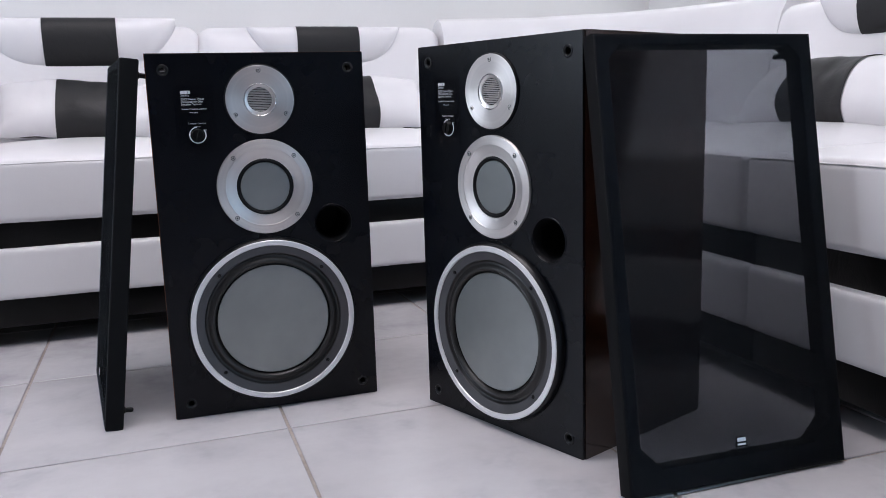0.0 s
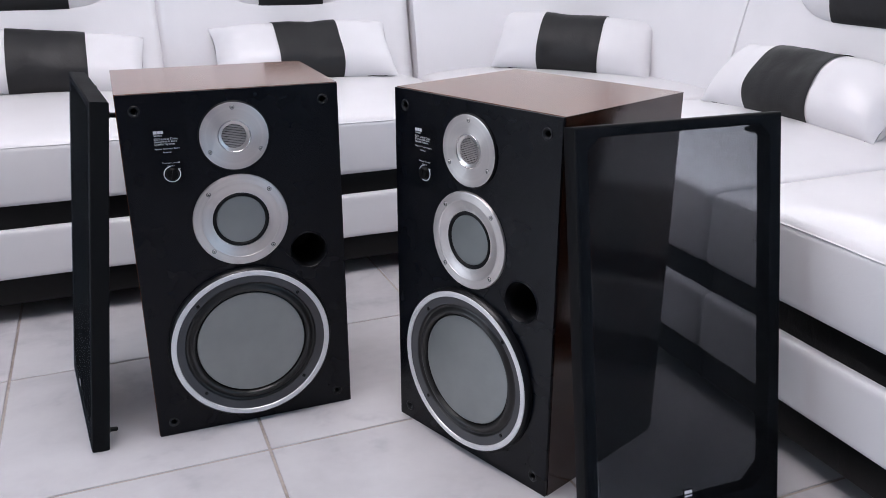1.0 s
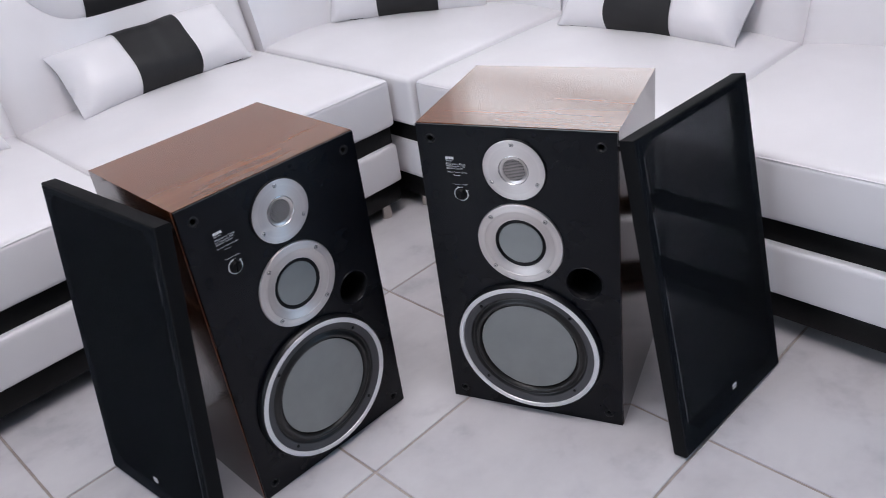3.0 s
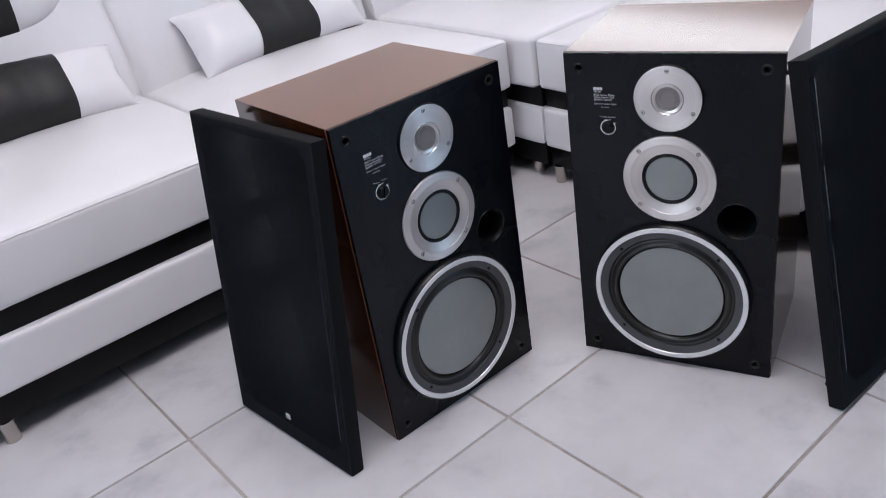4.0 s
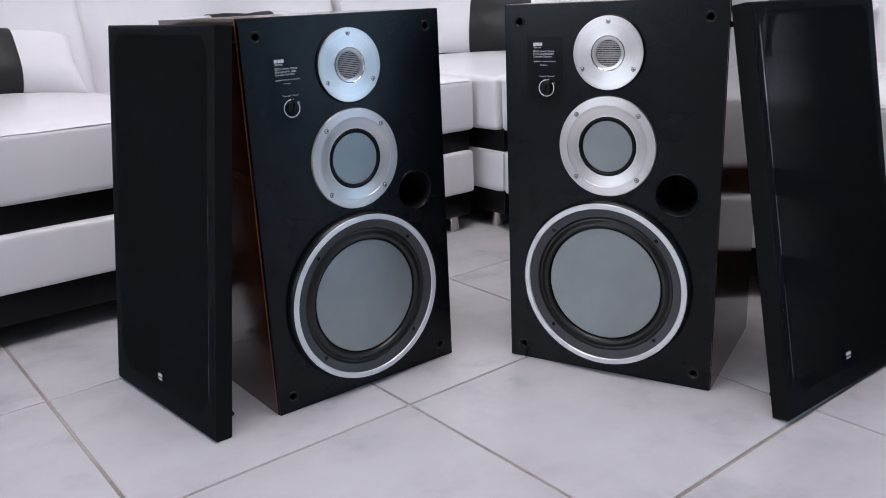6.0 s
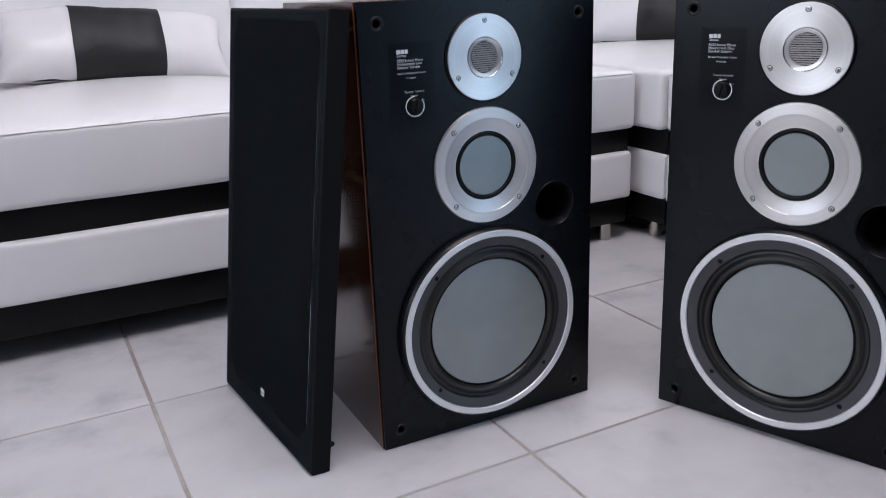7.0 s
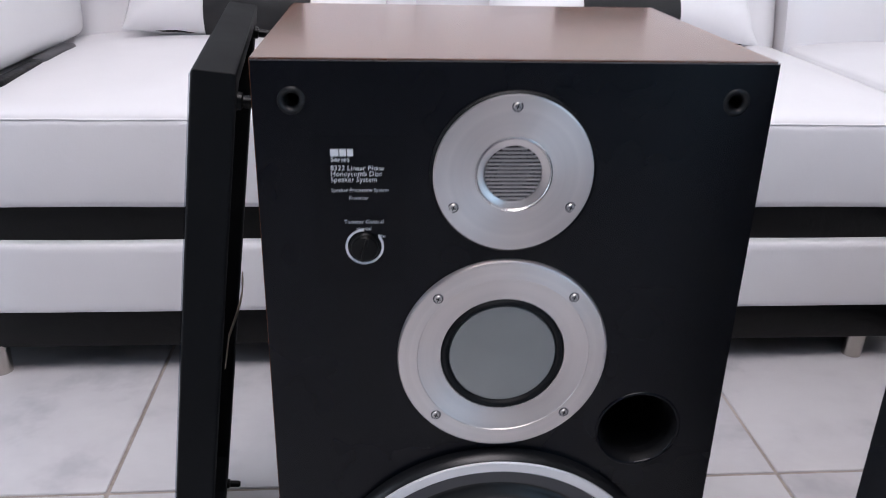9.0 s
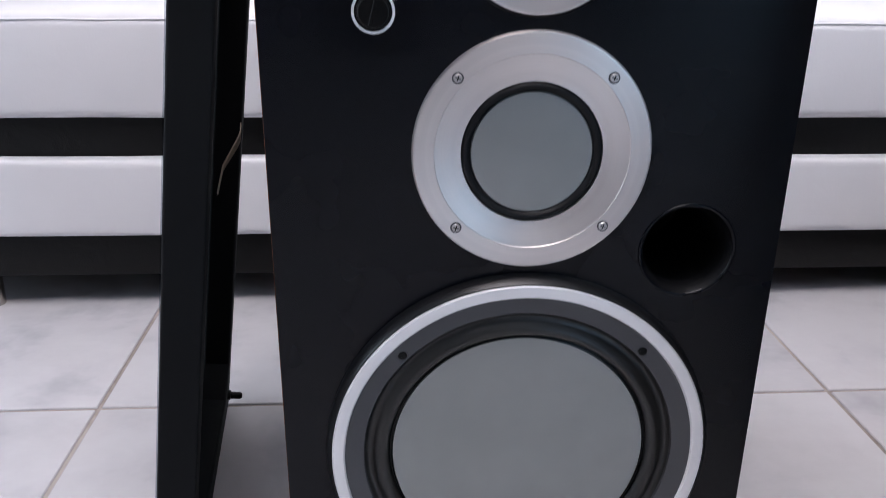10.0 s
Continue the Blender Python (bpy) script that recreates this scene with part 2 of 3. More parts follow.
# For the unseen wall: a dark rose tone picked to dim and tint reflections.
UNSEEN_WALL = material("unseen_wall_rose_taupe", (0.3, 0.26, 0.25), 0.6, build=black_paint_look((0.27, 0.232, 0.222), (0.33, 0.285, 0.272), 0.55, 0.7, 140, 0.1))
WALL = material("painted_wall", (0.79, 0.785, 0.78), 0.6, build=wall_look)
DIFFUSER = material("lamp_diffuser", (0.9, 0.9, 0.9), 0.5)
DIFFUSER.node_tree.nodes["Principled BSDF"].inputs["Emission Color"].default_value = (1, 0.97, 0.96, 1)
DIFFUSER.node_tree.nodes["Principled BSDF"].inputs["Emission Strength"].default_value = 6.0


# ---- mesh helpers ----
def mesh_of(name, bm, mats, smooth=0.0):
    me = bpy.data.meshes.new(name)
    bmesh.ops.recalc_face_normals(bm, faces=bm.faces)
    bm.to_mesh(me)
    bm.free()
    for m in (mats if isinstance(mats, (list, tuple)) else [mats]):
        me.materials.append(m)
    if smooth:
        me.shade_smooth()
        me.set_sharp_from_angle(angle=radians(smooth))
    return me


def part(name, bm, mats, parent=None, label="", at=None, smooth=0.0):
    ob = new(name, bm if isinstance(bm, bpy.types.Mesh) else mesh_of(name, bm, mats, smooth))
    if at is not None:
        ob.matrix_local = at if isinstance(at, Matrix) else Matrix.Translation(at)
    if parent:
        ob.parent = parent
    return tagged(ob, label)


def thing(name, label, category, group="", m=None):
    ob = new(name)
    ob.empty_display_size = 0.1
    if m is not None:
        ob.matrix_world = m
    return tagged(ob, label, category, group)


def box(x0, x1, y0, y1, z0, z1, bevel=0.0, seg=2):
    bm = bmesh.new()
    bmesh.ops.create_cube(bm, size=1, matrix=Matrix.LocRotScale(((x0 + x1) / 2, (y0 + y1) / 2, (z0 + z1) / 2), None, (x1 - x0, y1 - y0, z1 - z0)))
    if bevel:
        bmesh.ops.bevel(bm, geom=bm.edges[:], offset=bevel, segments=seg, profile=0.5, affect="EDGES")
    return bm


def lathe(profile, seg=72):
    """A profile of (radius, y) turned round the y axis."""
    bm = bmesh.new()
    loops = []
    full = profile[:1]
    for (ra, ya), (rb, yb) in zip(profile, profile[1:]):
        gap = math.hypot(rb - ra, yb - ya)
        if gap > 0.006:  # keeps wide flats flat beside their rounded edges
            k = 0.0005 / gap
            full += [(ra + (rb - ra) * k, ya + (yb - ya) * k), (rb + (ra - rb) * k, yb + (ya - yb) * k)]
        full.append((rb, yb))
    for r, y in full:
        if r < 1e-6:
            loops.append([bm.verts.new((0, y, 0))])
        else:
            loops.append([bm.verts.new((r * math.cos(2 * math.pi * k / seg), y, r * math.sin(2 * math.pi * k / seg))) for k in range(seg)])
    for a, b in zip(loops, loops[1:]):
        for k in range(seg):
            j = (k + 1) % seg
            if len(a) == 1:
                bm.faces.new((a[0], b[j], b[k]))
            elif len(b) == 1:
                bm.faces.new((a[k], a[j], b[0]))
            else:
                bm.faces.new((a[k], a[j], b[j], b[k]))
    return bm


def holed_plate(outline, holes, y0, y1, seg=48):
    """A plate in the xz plane from y0 to y1, with round holes (x, z, radius)."""
    bm = bmesh.new()
    rings = [outline] + [[(x + r * math.cos(2 * math.pi * k / seg), z + r * math.sin(2 * math.pi * k / seg)) for k in range(seg)] for x, z, r in holes]
    edges = []
    for ring in rings:
        vs = [bm.verts.new((x, y0, z)) for x, z in ring]
        edges += [bm.edges.new((vs[k], vs[(k + 1) % len(vs)])) for k in range(len(vs))]
    bmesh.ops.triangle_fill(bm, edges=edges, use_beauty=True)
    res = bmesh.ops.extrude_face_region(bm, geom=bm.faces[:])
    for v in res["geom"]:
        if isinstance(v, bmesh.types.BMVert):
            v.co.y = y1
    return bm


def soft_box(x0, x1, y0, y1, z0, z1, r=0.03, crown=0.0, cuts=14, wob=0.0, seed=0.0, front=0.0):
    """A stuffed block: rounded edges, a crowned top, an uneven skin. front: belly of the face at y0."""
    bm = bmesh.new()
    bmesh.ops.create_cube(bm, size=2)
    bmesh.ops.subdivide_edges(bm, edges=bm.edges[:], cuts=cuts, use_grid_fill=True)
    c = Vector(((x0 + x1) / 2, (y0 + y1) / 2, (z0 + z1) / 2))
    h = Vector(((x1 - x0) / 2, (y1 - y0) / 2, (z1 - z0) / 2))
    rr = [min(r, 0.98 * k) for k in h]
    for v in bm.verts:
        u = Vector([math.sin(k * math.pi / 2) for k in v.co])
        p = Vector([a * b for a, b in zip(u, h)])
        q = Vector([max(-(b - e), min(b - e, a)) for a, b, e in zip(p, h, rr)])
        d = p - q
        if d.length > 1e-9:
            d = Vector([a / e for a, e in zip(d, rr)])
            d.normalize()
            p = q + Vector([a * e for a, e in zip(d, rr)])
        k = (1 - u.x ** 2) ** 0.7 * (1 - u.y ** 2) ** 0.7
        if u.z > 0:
            p.z += crown * k * u.z
        if u.y < 0:
            p.y -= front * (1 - u.x ** 4) * (1 - u.z ** 2) * -u.y
        if wob:
            n = noise.noise_vector((c + p) * 5.5 + Vector((seed, 0, 0))) * wob + noise.noise_vector((c + p) * 17 + Vector((0, seed, 0))) * wob * 0.3
            p += n
        v.co = c + p
    return bm


def tube(points, r, seg=8, closed=False):
    bm = bmesh.new()
    loops = []
    n = len(points)
    for i, p in enumerate(points):
        p = Vector(p)
        a, b = Vector(points[max(i - 1, 0)]), Vector(points[min(i + 1, n - 1)])
        t = (b - a).normalized()
        up = Vector((0, 0, 1)) if abs(t.z) < 0.9 else Vector((1, 0, 0))
        s = t.cross(up).normalized()
        w = s.cross(t)
        loops.append([bm.verts.new(p + r * (math.cos(2 * math.pi * k / seg) * s + math.sin(2 * math.pi * k / seg) * w)) for k in range(seg)])
    for a, b in zip(loops, loops[1:]):
        for k in range(seg):
            j = (k + 1) % seg
            bm.faces.new((a[k], a[j], b[j], b[k]))
    bm.faces.new(loops[0])
    bm.faces.new(loops[-1])
    return bm


def lettering(words, size, x, z, y, parent, align="LEFT"):
    """Flat printed words on a face that looks towards -y."""
    cu = bpy.data.curves.new("lettering", "FONT")
    cu.body, cu.size, cu.align_x, cu.resolution_u = words, size, align, 2
    tmp = new("lettering_source", cu)
    me = bpy.data.meshes.new_from_object(tmp.evaluated_get(bpy.context.evaluated_depsgraph_get()))
    bpy.data.objects.remove(tmp)
    me.transform(Matrix.Translation((x, y, z)) @ pose(0, 0, 0, 90, 0, 0))
    me.materials.clear()
    me.materials.append(PRINT)
    return part("lettering", me, None, parent, "small white printed words")


# ---- setting ----
def slab(name, label, bm, mat):
    ob = part(name, bm, mat)
    return tagged(ob, label, name.split("_")[0], kind="structure")


def opening_wall(name, label, a0, a1, face, out, wins):
    """A wall along y with openings (from, to, sill, head), from its inner face outwards."""
    lo, hi = sorted((face, out))
    bm = bmesh.new()
    at = a0
    pieces = []
    for w0, w1, s0, s1 in wins:
        pieces += [(at, w0, 0, CEIL), (w0, w1, s1, CEIL)] + ([(w0, w1, 0, s0)] if s0 > 0 else [])
        at = w1
    for p0, p1, z0, z1 in pieces + [(at, a1, 0, CEIL)]:
        b2 = box(lo, hi, p0, p1, z0, z1)
        me = bpy.data.meshes.new("piece")
        b2.to_mesh(me)
        b2.free()
        bm.from_mesh(me)
        bpy.data.meshes.remove(me)
    return slab(name, label, bm, WALL)


slab("wall_north", "plain white painted wall behind the sofa", box(X0 - 0.15, X1 + 0.15, Y1, Y1 + 0.15, 0, CEIL), WALL)
opening_wall("wall_east", "white painted side wall with a door opening and a louvre window", Y0, Y1, X1, X1 + 0.15, [(-3.35, -2.35, 0.0, 2.1), (0.25, 1.45, 1.05, 1.95)])
louvre = tagged(new("window_1"), "white louvre window with four slots", "window", kind="structure")
for z in (1.27, 1.5, 1.73):
    part("slat", box(X1 + 0.02, X1 + 0.07, 0.252, 1.448, z - 0.035, z + 0.035, 0.004), WALL, louvre)
slab("wall_south", "unseen rose-taupe wall, toned for the reflections in the speakers", box(X0 - 0.15, X1 + 0.15, Y0 - 0.15, Y0, 0, CEIL), UNSEEN_WALL)
opening_wall("wall_west", "white painted wall with a window opening", Y0, Y1, X0, X0 - 0.15, [(-0.55, 0.95, 0.6, 2.1)])
slab("ceiling", "plain white ceiling", box(X0 - 0.15, X1 + 0.15, Y0 - 0.15, Y1 + 0.15, CEIL, CEIL + 0.12), WALL)

# This fixture is unseen; it is added as a source of light from above.
lampthing = thing("added_ceiling_lamp", "added, unseen flat white ceiling lamp with a glowing diffuser", "lamp", m=pose(0.1, -0.35, CEIL))
part("lamp_housing", box(-0.66, 0.66, -0.66, 0.66, -0.06, 0, 0.01), WALL, lampthing)
part("diffuser", box(-0.62, 0.62, -0.62, 0.62, -0.085, -0.062, 0.008), DIFFUSER, lampthing, "glowing white diffuser")


# ---- loudspeakers ----
W, H, D = 0.361, 0.6245, 0.3015
TW, MI, WO, PORT = (0.1795, 0.5460), (0.1793, 0.3982), (0.1785, 0.1635), (0.2945, 0.326)
SOCKETS = [(0.0268, 0.597), (0.3335, 0.597), (0.0268, 0.027), (0.3335, 0.027)]


def screw(parent, x, z, y, r, mat):
    """A cross-head screw in a countersunk collar, facing -y."""
    bm = lathe([(r, 0.0004), (r * 0.98, -0.0008), (r * 0.8, -0.0014), (0, -0.0015)], 24)
    ob = part("screw", bm, mat, parent, at=(x, y, z), smooth=40)
    part("recess", lathe([(r * 1.34, 0.0002), (r * 1.3, -0.0003), (r * 1.02, -0.0003), (r * 0.99, 0.0002)], 24), FLANGE, ob)
    for turn in (20, 110):
        b2 = box(-r * 0.62, r * 0.62, -0.0018, -0.0012, -r * 0.12, r * 0.12)
        part("slot", b2, PLASTIC, ob, at=pose(0, 0, 0, 0, turn, 0))
    return ob


def ring_sector(r0, r1, a0, a1, y0, y1, seg=48):
    bm = bmesh.new()
    prev = None
    for k in range(seg + 1):
        a = radians(a0 + (a1 - a0) * k / seg)
        c, s = math.cos(a), math.sin(a)
        cur = [bm.verts.new((r * c, y, r * s)) for r, y in ((r0, y1), (r0, y0), (r1, y0), (r1, y1))]
        if prev:
            for i in range(4):
                j = (i + 1) % 4
                bm.faces.new((prev[i], prev[j], cur[j], cur[i]))
        else:
            bm.faces.new(cur)
        prev = cur
    bm.faces.new(prev)
    return bm


def loudspeaker(m, label):
    sp = thing("loudspeaker", label, "speaker", "pair of loudspeakers", m)
    # cabinet shell, open at the front, grain along the width on top and upright at the sides
    t = 0.016
    def mitred(p0, p1, q0, q1, y0, y1):
        """A panel whose ends are cut at 45 degrees: outer edge p0-p1, inner edge q0-q1, in the xz plane."""
        bm = bmesh.new()
        f = [bm.verts.new((x, y0, z)) for x, z in (p0, p1, q1, q0)]
        b = [bm.verts.new((x, y1, z)) for x, z in (p0, p1, q1, q0)]
        bm.faces.new(f)
        bm.faces.new(b[::-1])
        for k in range(4):
            n = (k + 1) % 4
            bm.faces.new((f[n], f[k], b[k], b[n]))
        return bm

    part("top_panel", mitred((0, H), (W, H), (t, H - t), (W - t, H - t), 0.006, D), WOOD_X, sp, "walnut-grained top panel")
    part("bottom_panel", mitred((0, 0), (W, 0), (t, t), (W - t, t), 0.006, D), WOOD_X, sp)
    # Both sides carry their shade in the veneer colour.
    part("side_panel", mitred((0, 0), (0, H), (t, t), (t, H - t), 0.006, D), WOOD_Z_SHADED, sp, "reddish walnut-grained side panel, shade put in its colour")
    part("side_panel", mitred((W, 0), (W, H), (W - t, t), (W - t, H - t), 0.006, D), WOOD_Z_SHADED, sp, "reddish walnut-grained side panel, shade put in its colour")
    part("edge_band", box(-0.0006, 0.0006, 0.0060, 0.0096, 0.0006, H - 0.0006, 0.0003, 1), EDGE, sp, "orange-brown wood edge band, caught light in its colour")
    part("back_panel", box(t + 0.0005, W - t - 0.0005, D - 0.014, D - 0.002, t + 0.0005, H - t - 0.0005), PLASTIC, sp)
    e = 0.0008
    holes = [(WO[0], WO[1], 0.128), (MI[0], MI[1], 0.0485), (PORT[0], PORT[1], 0.0332)] + [(x, z, 0.0062) for x, z in SOCKETS]
    baf = part("baffle", holed_plate([(e, e), (W - e, e), (W - e, H - e), (e, H - e)], holes, 0.0, 0.0058), BAFFLE, sp, "matt black front baffle")
    # peg sockets
    for x, z in SOCKETS:
        part("peg_socket", lathe([(0.0046, 0.02), (0.0046, 0.0022), (0.0056, 0.0002), (0.0070, -0.0010), (0.0084, -0.0012), (0.0094, -0.0005), (0.0096, 0.0004)], 28), BEZEL, sp, at=(x, 0, z), smooth=50)
    # reflex port with a flared lip
    port = part("bass_port", lathe([(0.0327, 0.0002), (0.0316, 0.0022), (0.0300, 0.007), (0.0290, 0.014), (0.0286, 0.11), (0, 0.11)], 56), BLACK_RUBBER, sp, "black flared bass port", at=(PORT[0], 0, PORT[1]), smooth=50)
    part("lip", lathe([(0.0356, 0.0002), (0.0354, -0.0007), (0.0348, -0.0012), (0.0338, -0.0012), (0.0330, -0.0006), (0.0325, 0.0008)], 72), BAFFLE, port, "low rounded lip", smooth=60)
    # tweeter
    tw = part("tweeter", lathe([(0.0592, 0.0003), (0.0592, -0.002), (0.0578, -0.0036), (0.0572, -0.0036)], 96), BLACK_RUBBER, sp, "tweeter with a spun aluminium plate", at=(TW[0], 0, TW[1]), smooth=40)
    part("face_plate", lathe([(0.0572, -0.0030), (0.0570, -0.0042), (0.0562, -0.0046), (0.036, -0.0038), (0.0276, -0.0036)], 128), ALU, tw, "brushed aluminium disc", smooth=40)
    part("trim_ring", lathe([(0.0277, -0.0034), (0.0274, -0.0046), (0.0266, -0.0050), (0.0259, -0.0044), (0.0256, -0.0032)], 96), CHROME, tw, "thin polished ring", smooth=40)
    part("inner_plate", lathe([(0.0257, -0.0034), (0.0216, -0.0028), (0.0206, -0.0022), (0.0202, 0.0012)], 96), ALU, tw, "aluminium rim round the dome", smooth=40)
    part("dome", lathe([(0.0204, 0.0012), (0.014, 0.0002), (0.006, -0.0004), (0, -0.0005)], 48), PLASTIC, tw, smooth=60)
    for k in range(14):
        z = -0.0182 + k * 0.0028
        hw = math.sqrt(max(0.0203 ** 2 - z * z, 1e-6))
        part("grille_bar", box(-hw, hw, -0.0021, -0.0009, z - 0.00092, z + 0.00092), MESH, tw)
    for a in (90, 210, 330):
        screw(tw, 0.0488 * math.cos(radians(a)), 0.0488 * math.sin(radians(a)), -0.0041, 0.0030, STEEL)
    # midrange
    mi = part("midrange", lathe([(0.0818, 0.0003), (0.0816, -0.002), (0.0808, -0.0038), (0.0798, -0.0042), (0.0668, -0.0042), (0.0664, -0.0036), (0.0656, -0.0034), (0.052, -0.0006), (0.0485, -0.0003), (0.048, 0.004)], 128), ALU_FLAT, sp, "midrange driver with a spun aluminium ring", at=(MI[0], 0, MI[1]), smooth=30)
    part("surround", lathe([(0.0482, 0.0015), (0.0472, -0.0014), (0.0452, -0.0022), (0.0432, -0.001), (0.0418, 0.0018)], 96), BLACK_RUBBER, mi, "black rubber surround", smooth=60)
    part("cone", lathe([(0.0425, 0.0022), (0.0412, 0.0008), (0.03, 0.0008), (0, 0.0008)], 96), CONE, mi, "flat grey honeycomb disc", smooth=30)
    for a in (45, 135, 225, 315):
        screw(mi, 0.0725 * math.cos(radians(a)), 0.0725 * math.sin(radians(a)), -0.0042, 0.0030, STEEL)
    # woofer
    wo = part("woofer", lathe([(0.1472, 0.0003), (0.1470, -0.0045), (0.1458, -0.0090), (0.1432, -0.0122), (0.1425, -0.0122)], 128), BEZEL, sp, "woofer with a raised dark bezel", at=(WO[0], 0, WO[1]), smooth=50)
    part("trim_ring", lathe([(0.1427, -0.011), (0.1422, -0.0128), (0.1412, -0.0136), (0.1338, -0.0136), (0.1328, -0.0126), (0.1324, -0.0105)], 128), SATIN, wo, "satin silver ring", smooth=35)
    part("flange", lathe([(0.1326, -0.0115), (0.1315, -0.0105), (0.1205, -0.0084), (0.1188, -0.0080), (0.1176, -0.0050)], 128), FLANGE, wo, "dark grey flange", smooth=35)
    part("surround", lathe([(0.1180, -0.0062), (0.1165, -0.0034), (0.1140, -0.0024), (0.1108, -0.0048), (0.1074, -0.0086), (0.1042, -0.0094), (0.1015, -0.0078), (0.0998, -0.0042), (0.0985, -0.001)], 128), RUBBER, wo, "half-roll rubber surround", smooth=70)
    part("gasket", lathe([(0.0994, -0.0015), (0.0990, -0.0042), (0.0978, -0.0046), (0.0972, -0.003)], 128), PLASTIC, wo, smooth=60)
    part("cone", lathe([(0.0976, -0.0015), (0.0966, -0.0034), (0.05, -0.0034), (0, -0.0034)], 128), CONE, wo, "large flat grey honeycomb disc", smooth=30)
    for a in (44.6, 135.4, 223.5, 316.5):
        screw(wo, 0.124 * math.cos(radians(a)), 0.124 * math.sin(radians(a)), -0.0090, 0.0033, PLASTIC)
    # label film with print, and the tweeter control
    lab = part("label_plate", box(0.040, 0.1035, -0.0003, 0.0002, 0.4625, 0.5725), PLATE, sp, "glossy black label film with white print")
    y = -0.0005
    for k, wd in enumerate((0.0058, 0.0046, 0.0042)):
        x = 0.0515 + (0, 0.0064, 0.0116)[k]
        part("logo_block", box(x, x + wd, y, y + 0.0003, 0.5585, 0.5635), PRINT, lab)
    lettering("Series", 0.0056, 0.0515, 0.5545, y, lab)
    lettering("8322 Linear Phase", 0.0051, 0.0513, 0.5482, y, lab)
    lettering("Honeycomb Disc", 0.0051, 0.0513, 0.5440, y, lab)
    lettering("Speaker System", 0.0051, 0.0513, 0.5398, y, lab)
    lettering("Speaker Protection System", 0.0037, 0.0513, 0.5325, y, lab)
    lettering("Protector", 0.0034, 0.0705, 0.5267, y, lab, "CENTER")
    lettering("Tweeter Control", 0.0040, 0.0740, 0.5085, y, lab, "CENTER")
    lettering("Normal", 0.0034, 0.0738, 0.5050 - 0.0016, y, lab, "CENTER")
    lettering("Min", 0.0036, 0.0838, 0.4975, y, lab)
    part("dial_ring", ring_sector(0.0122, 0.0139, 92, 398, y - 0.0001, y + 0.0004), PRINT, lab, "white dial arc", at=(0.0742, 0, 0.4905))
    kn = part("control_knob", lathe([(0.0110, 0), (0.0106, -0.0015), (0.0100, -0.002), (0.0096, -0.0046), (0.0089, -0.0056), (0, -0.0059)], 40), PLASTIC, sp, "small black control knob", at=(0.0742, -0.0007, 0.4905), smooth=40)
    part("pointer", box(-0.0012, 0.0012, -0.0080, -0.0054, -0.0088, 0.0088, 0.0004, 1), PLASTIC, kn, at=pose(0, 0, 0, 0, 14, 0))
    return sp


left = loudspeaker(pose(0, 0, 0), "walnut loudspeaker with its grille off, three exposed drivers")
right = loudspeaker(pose(0.4379, -0.0805, 0, 0, 0, -68.82), "walnut loudspeaker turned inwards, grille off, three exposed drivers")


# ---- grilles taken off and leant against the cabinets ----
GW, GH, GT = 0.3515, 0.6212, 0.0296


